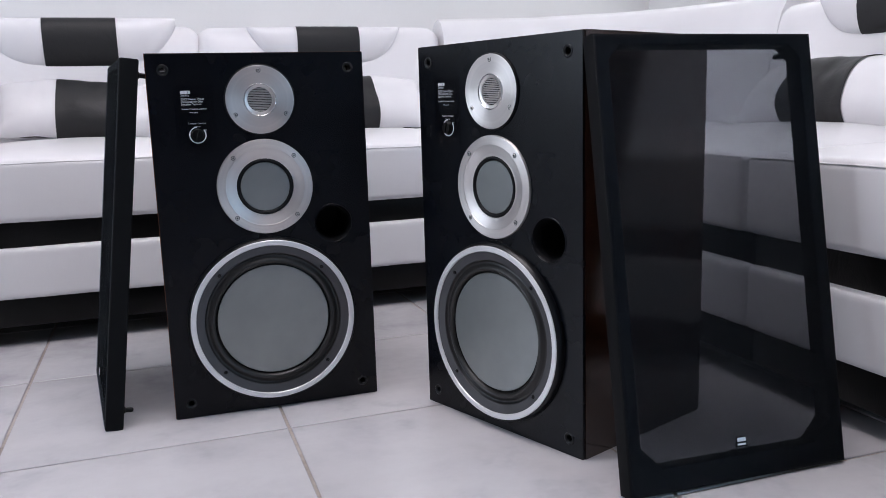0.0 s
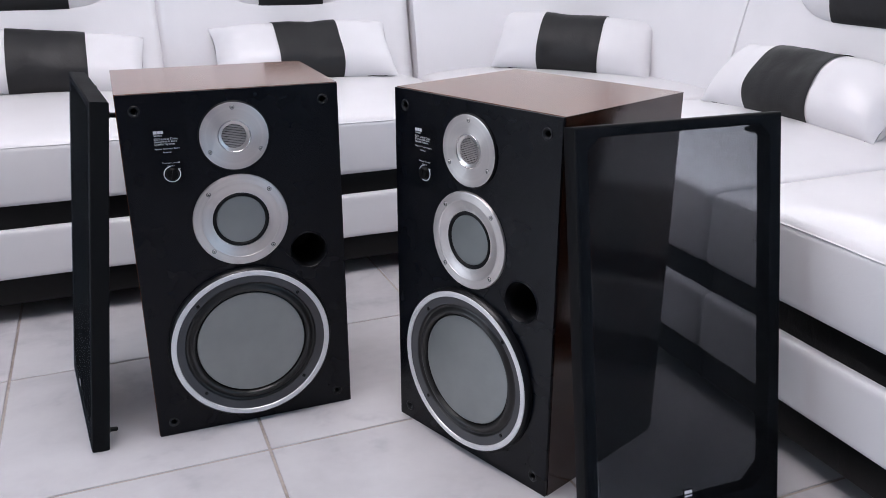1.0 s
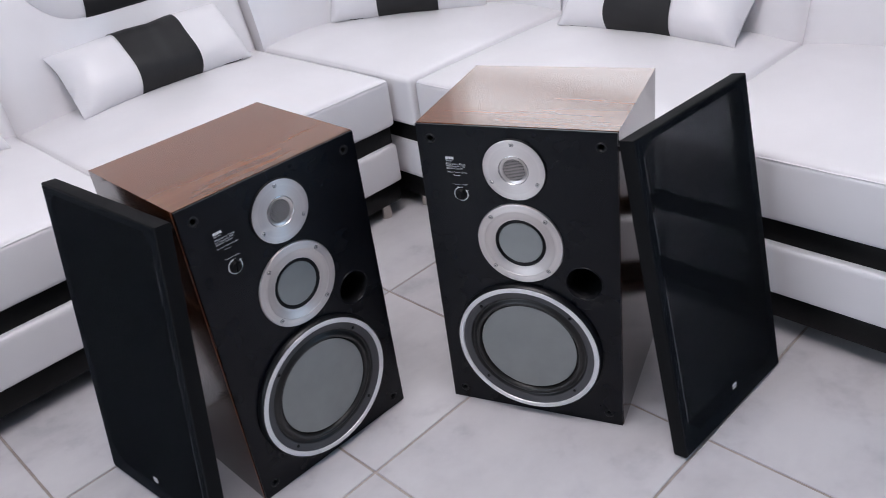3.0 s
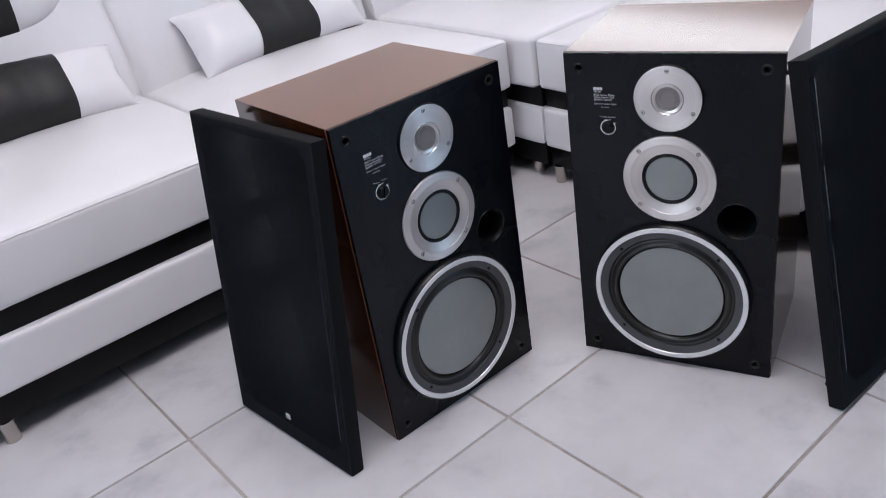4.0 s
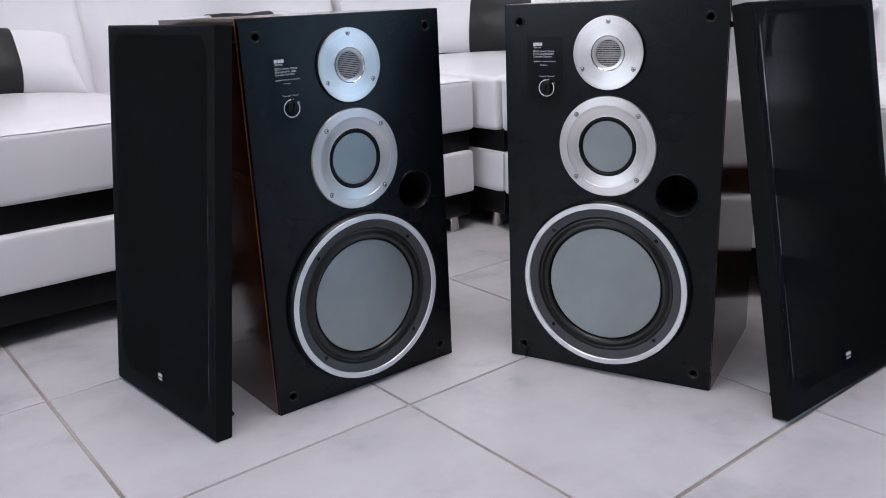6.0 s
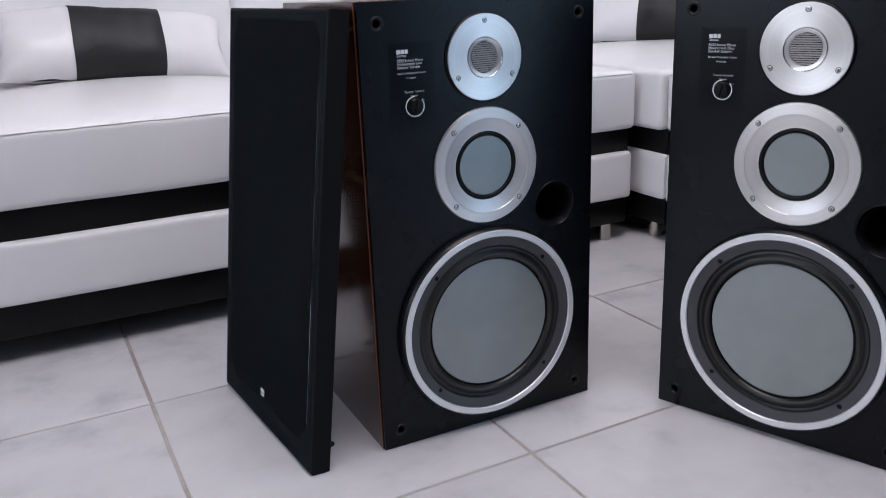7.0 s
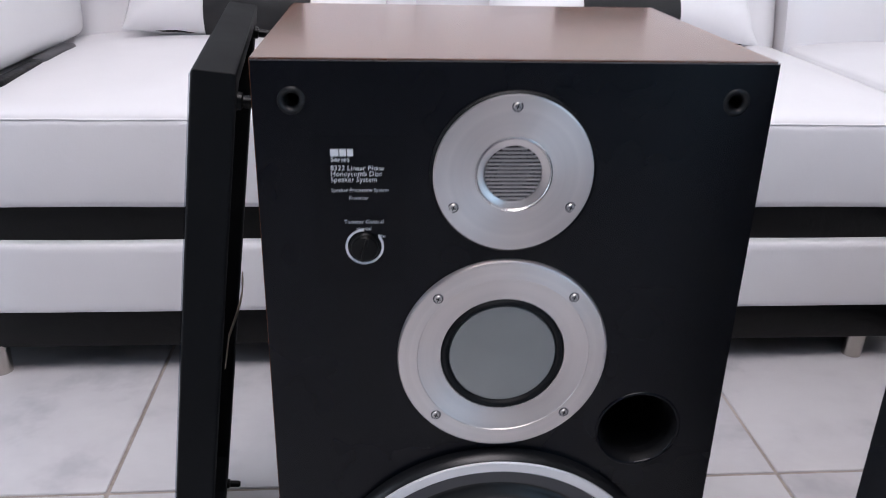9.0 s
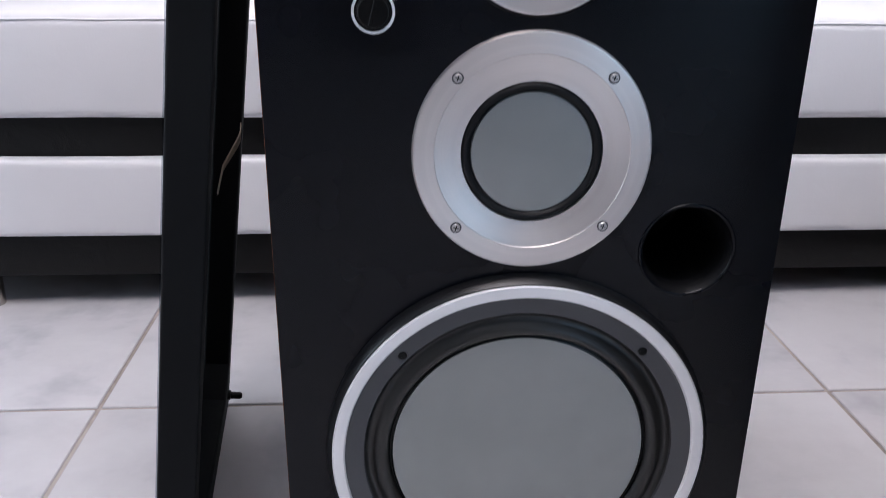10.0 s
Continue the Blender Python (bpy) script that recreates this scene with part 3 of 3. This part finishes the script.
def speaker_grille(m, label, strip=False):
    """Front towards -y, width along x, upright; the pegs look back along +y."""
    g = thing("speaker_grille", label, "speaker grille", "pair of grilles", m)
    b, c = 0.022, 0.030
    bm = bmesh.new()
    outer = [(0, 0), (GW, 0), (GW, GH), (0, GH)]
    x0, x1, z0, z1 = b, GW - b, 0.035, GH - 0.0165
    inner = [(x0 + c, z0), (x1 - c, z0), (x1, z0 + c), (x1, z1 - c * 0.6), (x1 - c * 0.6, z1), (x0 + c * 0.6, z1), (x0, z1 - c * 0.6), (x0, z0 + c)]
    edges = []
    for ring in (outer, inner):
        vs = [bm.verts.new((x, 0.0, z)) for x, z in ring]
        edges += [bm.edges.new((vs[k], vs[(k + 1) % len(vs)])) for k in range(len(vs))]
    bmesh.ops.triangle_fill(bm, edges=edges, use_beauty=True)
    res = bmesh.ops.extrude_face_region(bm, geom=bm.faces[:])
    for v in res["geom"]:
        if isinstance(v, bmesh.types.BMVert):
            v.co.y = GT
    sharp = [e for e in bm.edges if len(e.link_faces) == 2 and e.calc_face_angle() > 1.0]
    bmesh.ops.bevel(bm, geom=sharp, offset=0.003, segments=3, profile=0.5, affect="EDGES")
    part("frame", bm, FRAME, g, "black cloth-wrapped frame", smooth=35)
    part("cloth", box(0.004, GW - 0.004, -0.0012, -0.0004, 0.004, GH - 0.004), CLOTH, g, "see-through black speaker cloth")
    # the cloth's fine threads, upright and across, proud at its back
    vs, fs = [], []
    for n, lo, hi, wide, deep, across in ((420, b, GW - b, 0.00006, 0.00034, False), (800, 0.012, GH - 0.012, 0.00003, 0.00040, True)):
        for k in range(n):
            mid = lo + (hi - lo) * (k + 0.5) / n
            o = len(vs)
            for p in (mid - wide, mid + wide):
                for yy in (0.0002, 0.0002 + deep):
                    for q in ((b, GW - b) if across else (0.012, GH - 0.012)):
                        vs.append((q, yy, p) if across else (p, yy, q))
            fs += [tuple(o + q for q in f) for f in ((0, 1, 3, 2), (4, 6, 7, 5), (0, 4, 5, 1), (2, 3, 7, 6))]
    me = bpy.data.meshes.new("cloth_threads")
    me.from_pydata(vs, [], fs)
    me.materials.append(THREAD)
    tagged(part("cloth_threads", me, None, g, "fine black threads of the cloth"), kind="stuff")
    for x, z in ((0.0268, 0.597), (GW - 0.0268, 0.597), (0.0268, 0.027), (GW - 0.0268, 0.027)):
        part("peg", lathe([(0.0062, 0.0), (0.006, 0.004), (0.0042, 0.005), (0.0042, 0.015), (0.003, 0.0175), (0, 0.018)], 16), PLASTIC, g, "black push peg", at=(x, GT - 0.001, z), smooth=40)
    # thin tan strip, bowed off the back and tapering to one end
    if strip:
        sl = bmesh.new()
        prev = None
        for k in range(13):
            u = k / 12
            x, z, out = 0.135 + 0.15 * u, 0.372 - 0.016 * u + 0.008 * math.sin(u * 3), 0.007 * math.sin(math.pi * min(1, u + 0.25))
            hh = 0.006 * (1 - 0.8 * u)
            cur = [sl.verts.new((x, GT + q, z + s)) for q, s in ((out, -hh), (out + 0.001, -hh), (out + 0.001, hh), (out, hh))]
            if prev:
                for i in range(4):
                    sl.faces.new((prev[i], prev[(i + 1) % 4], cur[(i + 1) % 4], cur[i]))
            else:
                sl.faces.new(cur)
            prev = cur
        sl.faces.new(prev)
        part("backing_strip", sl, TAN, g, "thin tan strip at the back of the grille")
    bd = part("badge", box(GW / 2 - 0.0085, GW / 2 + 0.0085, -0.0034, -0.001, 0.0465, 0.0605, 0.0006, 1), PLATE, g, "small silver and black badge")
    for k in range(3):
        part("logo_block", box(GW / 2 - 0.0068 + k * 0.0047, GW / 2 - 0.0028 + k * 0.0047, -0.0038, -0.0033, 0.0538, 0.0592), SATIN, bd)
    part("logo_bar", box(GW / 2 - 0.0068, GW / 2 + 0.0066, -0.0038, -0.0033, 0.0488, 0.0512), SATIN, bd)
    return g


# the one beside the straight speaker faces away from it and leans on it by a peg
speaker_grille(pose(-0.1503, 0.3400, 0.0043, 0, 0, -84.4) @ pose(0, 0, 0, -7.35, 0.3, 0), "black speaker grille leaning on the straight loudspeaker", True)
speaker_grille(pose(0.5608, -0.5618, 0.0060, 0, 0, -1.1) @ pose(0, 0, 0, -10.7, 0.3, 0), "black speaker grille leaning on the turned loudspeaker")


# ---- corner sofa ----
def leg(parent, x, y, z=0.0):
    bm = bmesh.new()
    bmesh.ops.create_cone(bm, cap_ends=True, segments=28, radius1=0.0165, radius2=0.0178, depth=0.052, matrix=Matrix.Translation((x, y, z + 0.026)))
    part("leg", bm, LEG, parent, "short dull chrome leg", smooth=40)


def headrest(hw, u0, u1, z0, z1, thick, lean, inset=0.0):
    """The bolster on top of a backrest: straight top, lower corners swept up. Local x along the seat, front towards -y."""
    bm = bmesh.new()
    nx, nz = 40, 18
    grid = {}
    for side in (0, 1):
        for i in range(nx + 1):
            for j in range(nz + 1):
                u = u0 + (u1 - u0) * i / nx
                x = u * hw
                low = z0 + 0.13 * abs(u) ** 4.5
                v = j / nz
                z = low + (z1 - low) * math.sin(v * math.pi / 2)
                edge = max(0.0, 1 - abs(u) ** 6) ** 0.5 * math.sin(min(1.0, v * 1.0) * math.pi * 0.97) ** 0.55 if 0 < j < nz else 0.0
                if side == 0:
                    y = -thick * edge - inset * (1 if edge > 0 else 0)
                else:
                    y = thick * 0.7 * edge
                y += (z - z0) * lean
                grid[side, i, j] = bm.verts.new((x, y, z))
    for side in (0, 1):
        for i in range(nx):
            for j in range(nz):
                f = [grid[side, i, j], grid[side, i + 1, j], grid[side, i + 1, j + 1], grid[side, i, j + 1]]
                bm.faces.new(f if side else f[::-1])
    bmesh.ops.remove_doubles(bm, verts=bm.verts[:], dist=0.0005)
    return bm


def sofa_module(m, x0, x1, depth, label, head_at, drop=0.0, seed=0.0, legs=(), lift=0.0):
    """One seat of the sofa: front at y = 0, its back towards +y."""
    s = thing("sofa_section", label, "sofa", "corner sofa sections", m @ pose(0, 0, lift))
    w0, w1 = x0 + 0.002, x1 - 0.002
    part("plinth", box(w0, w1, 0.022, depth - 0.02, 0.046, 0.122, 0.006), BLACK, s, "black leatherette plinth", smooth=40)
    part("lower_panel", soft_box(w0, w1, 0.004, depth - 0.01, 0.1145, 0.2325, 0.010, 0, 16, 0.0014, seed, 0.0015), WHITE, s, "white padded lower panel", smooth=60)
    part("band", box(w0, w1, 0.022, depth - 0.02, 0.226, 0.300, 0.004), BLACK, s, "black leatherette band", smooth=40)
    part("seat", soft_box(w0, w1, -0.004, depth - 0.14, 0.2905, 0.429, 0.013, 0.036, 30, 0.0012, seed + 3, 0.003), WHITE, s, "white leatherette seat cushion", smooth=60)
    part("piping", tube([(w0 + 0.012 + (w1 - w0 - 0.024) * k / 30, -0.0027 + 0.0004 * math.sin(k * 1.7), 0.4245 + 0.0005 * math.sin(k * 0.9 + seed)) for k in range(31)], 0.0015), WHITE, s, smooth=60)
    # backrest, leaning back
    bk = soft_box(w0 - 0.012, w1 + 0.012, 0, 0.20, 0, 0.43, 0.055, 0.0, 20, 0.003, seed + 7, 0.012)
    part("backrest", bk, WHITE, s, "tall white leatherette backrest", at=pose(0, 0.625, 0.385 - drop, -13, 0, 0), smooth=60)
    hx, hw, top = head_at
    hd = part("headrest", headrest(hw, -1, 1, 0.659, top, 0.05, 0.16), WHITE, s, "white rounded headrest", at=(hx, 0.698, 0), smooth=60)
    part("stripe", headrest(hw, -0.102 / hw, 0.102 / hw, 0.6585, top + 0.001, 0.05, 0.16, 0.003), STRIPE_LIT, hd, "black leatherette stripe, light put in its colour", smooth=60)
    for x, y in legs:
        leg(s, x, y, -lift)
    return s


YF, XF = 0.613, 0.985
back_run = pose(0, YF, 0)
sofa_module(back_run, -0.575, 0.158, 0.98, "white and black leatherette sofa seat with a striped headrest", (-0.182, 0.275, 0.812), seed=1.0, legs=[(-0.533, 0.035)], lift=0.002)
sofa_module(back_run, 0.158, 0.958, 0.98, "white and black leatherette sofa seat beside the corner", (0.562, 0.255, 0.79), seed=2.0, legs=[(0.905, 0.046)], lift=-0.002)
side_run = pose(XF, 0, 0, 0, 0, -90)
sofa_module(side_run, -0.536, 0.245, 0.98, "white and black leatherette sofa seat on the side run", (-0.09, 0.275, 0.80), 0.016, seed=4.0, legs=[(-0.503, 0.027)], lift=-0.003)
sofa_module(side_run, 0.245, 1.02, 0.98, "white and black leatherette sofa seat at the far end", (0.63, 0.275, 0.80), 0.016, seed=5.0, legs=[(0.98, 0.05)], lift=-0.003)

# the corner section
cs = thing("sofa_section", "white and black leatherette corner section of the sofa", "sofa", "corner sofa sections", pose(0, 0, 0))


def corner_block(a, z0, z1, r, crown=0.0, cuts=14, wob=0.0, seed=0.0):
    return soft_box(0.962 + a, 1.93, 0.540, 1.585, z0, z1, r, crown, cuts, wob, seed)


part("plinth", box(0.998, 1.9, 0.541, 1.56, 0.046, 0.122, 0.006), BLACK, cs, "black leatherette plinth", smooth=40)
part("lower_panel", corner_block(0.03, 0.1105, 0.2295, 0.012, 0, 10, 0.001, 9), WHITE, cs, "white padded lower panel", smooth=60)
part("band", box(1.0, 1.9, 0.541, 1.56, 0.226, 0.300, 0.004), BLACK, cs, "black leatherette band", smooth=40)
part("seat", soft_box(0.972, 1.80, 0.540, 1.46, 0.288, 0.430, 0.013, 0.034, 30, 0.0012, 12), WHITE, cs, "white leatherette corner seat", smooth=60)


def corner_back():
    """The backrest swept round the corner in a quarter turn."""
    prof = [(0.70, 0.40), (0.705, 0.46), (0.725, 0.56), (0.755, 0.68), (0.775, 0.755), (0.80, 0.80), (0.84, 0.818), (0.88, 0.808), (0.91, 0.77), (0.92, 0.70), (0.92, 0.40)]
    bm = bmesh.new()
    n = 40
    prev = None
    for k in range(n + 1):
        a = radians(1.0 + 88.0 * k / n)
        swell = 0.012 * math.sin(math.pi * k / n) ** 0.5
        cur = []
        for r, z in prof:
            q = Vector((0.955 + (r - swell) * math.sin(a), 0.535 + (r - swell) * math.cos(a), z))
            q += noise.noise_vector(q * 5) * 0.003
            cur.append(bm.verts.new(q))
        if prev:
            for i in range(len(prof) - 1):
                bm.faces.new((prev[i], prev[i + 1], cur[i + 1], cur[i]))
        else:
            bm.faces.new(cur)
        prev = cur
    bm.faces.new(prev)
    return bm


part("backrest", corner_back(), WHITE, cs, "white backrest swept round the corner", smooth=70)
leg(cs, 1.034, 0.612)

# the arm at the far end of the back run
arm = thing("sofa_end", "white leatherette sofa end with a dark piped foot", "sofa", "corner sofa sections", pose(0, 0, 0))
part("arm_body", soft_box(-0.86, -0.579, YF, 1.56, 0.05, 0.66, 0.06, 0.02, 14, 0.003, 20), WHITE, arm, "white padded arm", smooth=60)
part("arm_pad", soft_box(-0.585, -0.508, YF + 0.10, 1.21, 0.449, 0.74, 0.03, 0.0, 12, 0.003, 21), WHITE, arm, "white padded inner side", smooth=60)
part("trim", soft_box(-0.514, -0.490, 0.74, 0.915, 0.436, 0.453, 0.008, 0, 6, 0.001, 22), BLACK, arm, "flat black trim", smooth=60)
part("trim_end", soft_box(-0.515, -0.488, 0.9155, 1.075, 0.438, 0.457, 0.008, 0, 6, 0.001, 23), FLANGE, arm, "dark grey trim end", smooth=60)


# ---- throw pillows ----
def pillow_mesh(w, h, d, u0, u1, proud, seed):
    """A stuffed pillow standing in the xz plane, from u0 to u1 of its width."""
    bm = bmesh.new()
    nx, nz = 36, 26
    grid = {}
    for side in (-1, 1):
        for i in range(nx + 1):
            for j in range(nz + 1):
                u = u0 + (u1 - u0) * i / nx
                v = -1 + 2 * j / nz
                v = math.sin(v * math.pi / 2)
                pinch = 1 - 0.035 * (1 - abs(v) ** 2) * abs(u) ** 3
                pz = 1 - 0.05 * (1 - u * u) * abs(v) ** 3
                x, z = u * w / 2 * pinch, v * h / 2 * pz
                full = max(0.0, (1 - abs(u) ** 3.4)) ** 0.5 * max(0.0, (1 - abs(v) ** 2.6)) ** 0.5
                y = side * (d / 2 * full + (proud if full > 0 else 0))
                p = Vector((x, y, z))
                n = noise.noise_vector(Vector((x, z, side)) * 9 + Vector((seed, 0, 0)))
                wr = noise.noise(Vector((x * 26, z * 9, seed * 3 + side)))
                # puckers that run in from the two ends and the seams
                pk = noise.noise(Vector((x * 7, z * 48, seed + side))) * abs(u) ** 4 + 0.6 * noise.noise(Vector((x * 40, z * 8, seed - side))) * abs(v) ** 4
                p.y += side * (full * (0.012 * n.y + 0.004 * wr) + full ** 0.5 * 0.007 * pk)
                p.x += 0.006 * n.x * abs(u)
                p.z += 0.006 * n.z
                grid[side, i, j] = bm.verts.new(p)
    for side in (-1, 1):
        for i in range(nx):
            for j in range(nz):
                f = [grid[side, i, j], grid[side, i + 1, j], grid[side, i + 1, j + 1], grid[side, i, j + 1]]
                bm.faces.new(f if side < 0 else f[::-1])
    bmesh.ops.remove_doubles(bm, verts=bm.verts[:], dist=0.0012)
    return bm


def pillow(m, label, seed, w, h, d, half):
    p = thing("throw_pillow", label, "pillow", "striped throw pillows", m)
    part("cover", pillow_mesh(w, h, d, -1, 1, 0, seed), WHITE, p, "white leatherette cover", smooth=70)
    k = half / (w / 2)
    part("stripe", pillow_mesh(w, h * 1.015, d, -k, k, 0.0024, seed), STRIPE_LIT, p, "black leatherette stripe, light put in its colour", smooth=70)
    zig = [(-w / 2 * 0.93 + w * 0.93 * i / 40, 0.0012 * math.sin(i * 1.3 + seed), -h / 2 * 0.955 + 0.0015 * math.sin(i * 0.5 + seed)) for i in range(41)]
    part("zip", tube(zig, 0.0026, 6), BLACK, p, "dark zip along the lower seam", smooth=60)
    return p


pillow(pose(-0.1542, 1.1915, 0.5324, -43.0, 0, 5.3) @ pose(0, 0, 0, 0, 4.8, 0), "white pillow with a black stripe propped on the sofa", 1.5, 0.5184, 0.198, 0.1453, 0.1009)
pillow(pose(0.5789, 1.2036, 0.5293, -42.7, 0, 1.8), "white pillow with a black stripe near the sofa corner", 4.2, 0.565, 0.2084, 0.1528, 0.0991)
pillow(pose(1.4276, 1.0111, 0.5349, -35.1, 0, -43.7) @ pose(0, 0, 0, 0, 2.6, 0), "white pillow with a black stripe propped in the sofa corner", 7.7, 0.5291, 0.205, 0.162, 0.1007)
pillow(pose(1.5567, 0.1413, 0.5142, -48.2, 0, -88.7) @ pose(0, 0, 0, 0, 1.0, 0), "white pillow with a black stripe on the side run", 9.1, 0.5628, 0.1973, 0.1697, 0.1015)

# ---- floor tiles, each a piece of its own ----
floor = tagged(part("floor", box(X0, X1, Y0, Y1, -0.06, -0.0025), GROUT), "light grey ceramic tile floor with brownish joints", "floor", kind="structure")
S, GAP = 0.4514, 0.0054
TX, TY, SKEW = 0.1790, -0.1117, radians(0.30)
half = (S - GAP) / 2
tile_mesh = mesh_of("tile", box(-half, half, -half, half, -0.008, 0.0, 0.0012, 1), TILE)
for i in range(-8, 5):
    for j in range(-11, 5):
        cx, cy = TX + ((i + 0.5) - (j + 0.5) * SKEW) * S, TY + ((j + 0.5) + (i + 0.5) * SKEW) * S
        if cx - half < X0 or cx + half > X1 or cy - half < Y0 or cy + half > Y1:
            ax0, ax1 = max(cx - half, X0 + 0.001), min(cx + half, X1 - 0.001)
            ay0, ay1 = max(cy - half, Y0 + 0.001), min(cy + half, Y1 - 0.001)
            if ax1 - ax0 < 0.02 or ay1 - ay0 < 0.02:
                continue
            part("tile", box(ax0 - cx, ax1 - cx, ay0 - cy, ay1 - cy, -0.008, 0.0, 0.0012, 1), TILE, floor, at=(cx, cy, 0))
        else:
            part("tile", tile_mesh, None, floor, at=Matrix.Translation((cx, cy, 0)) @ Matrix.Rotation(SKEW, 4, "Z"))
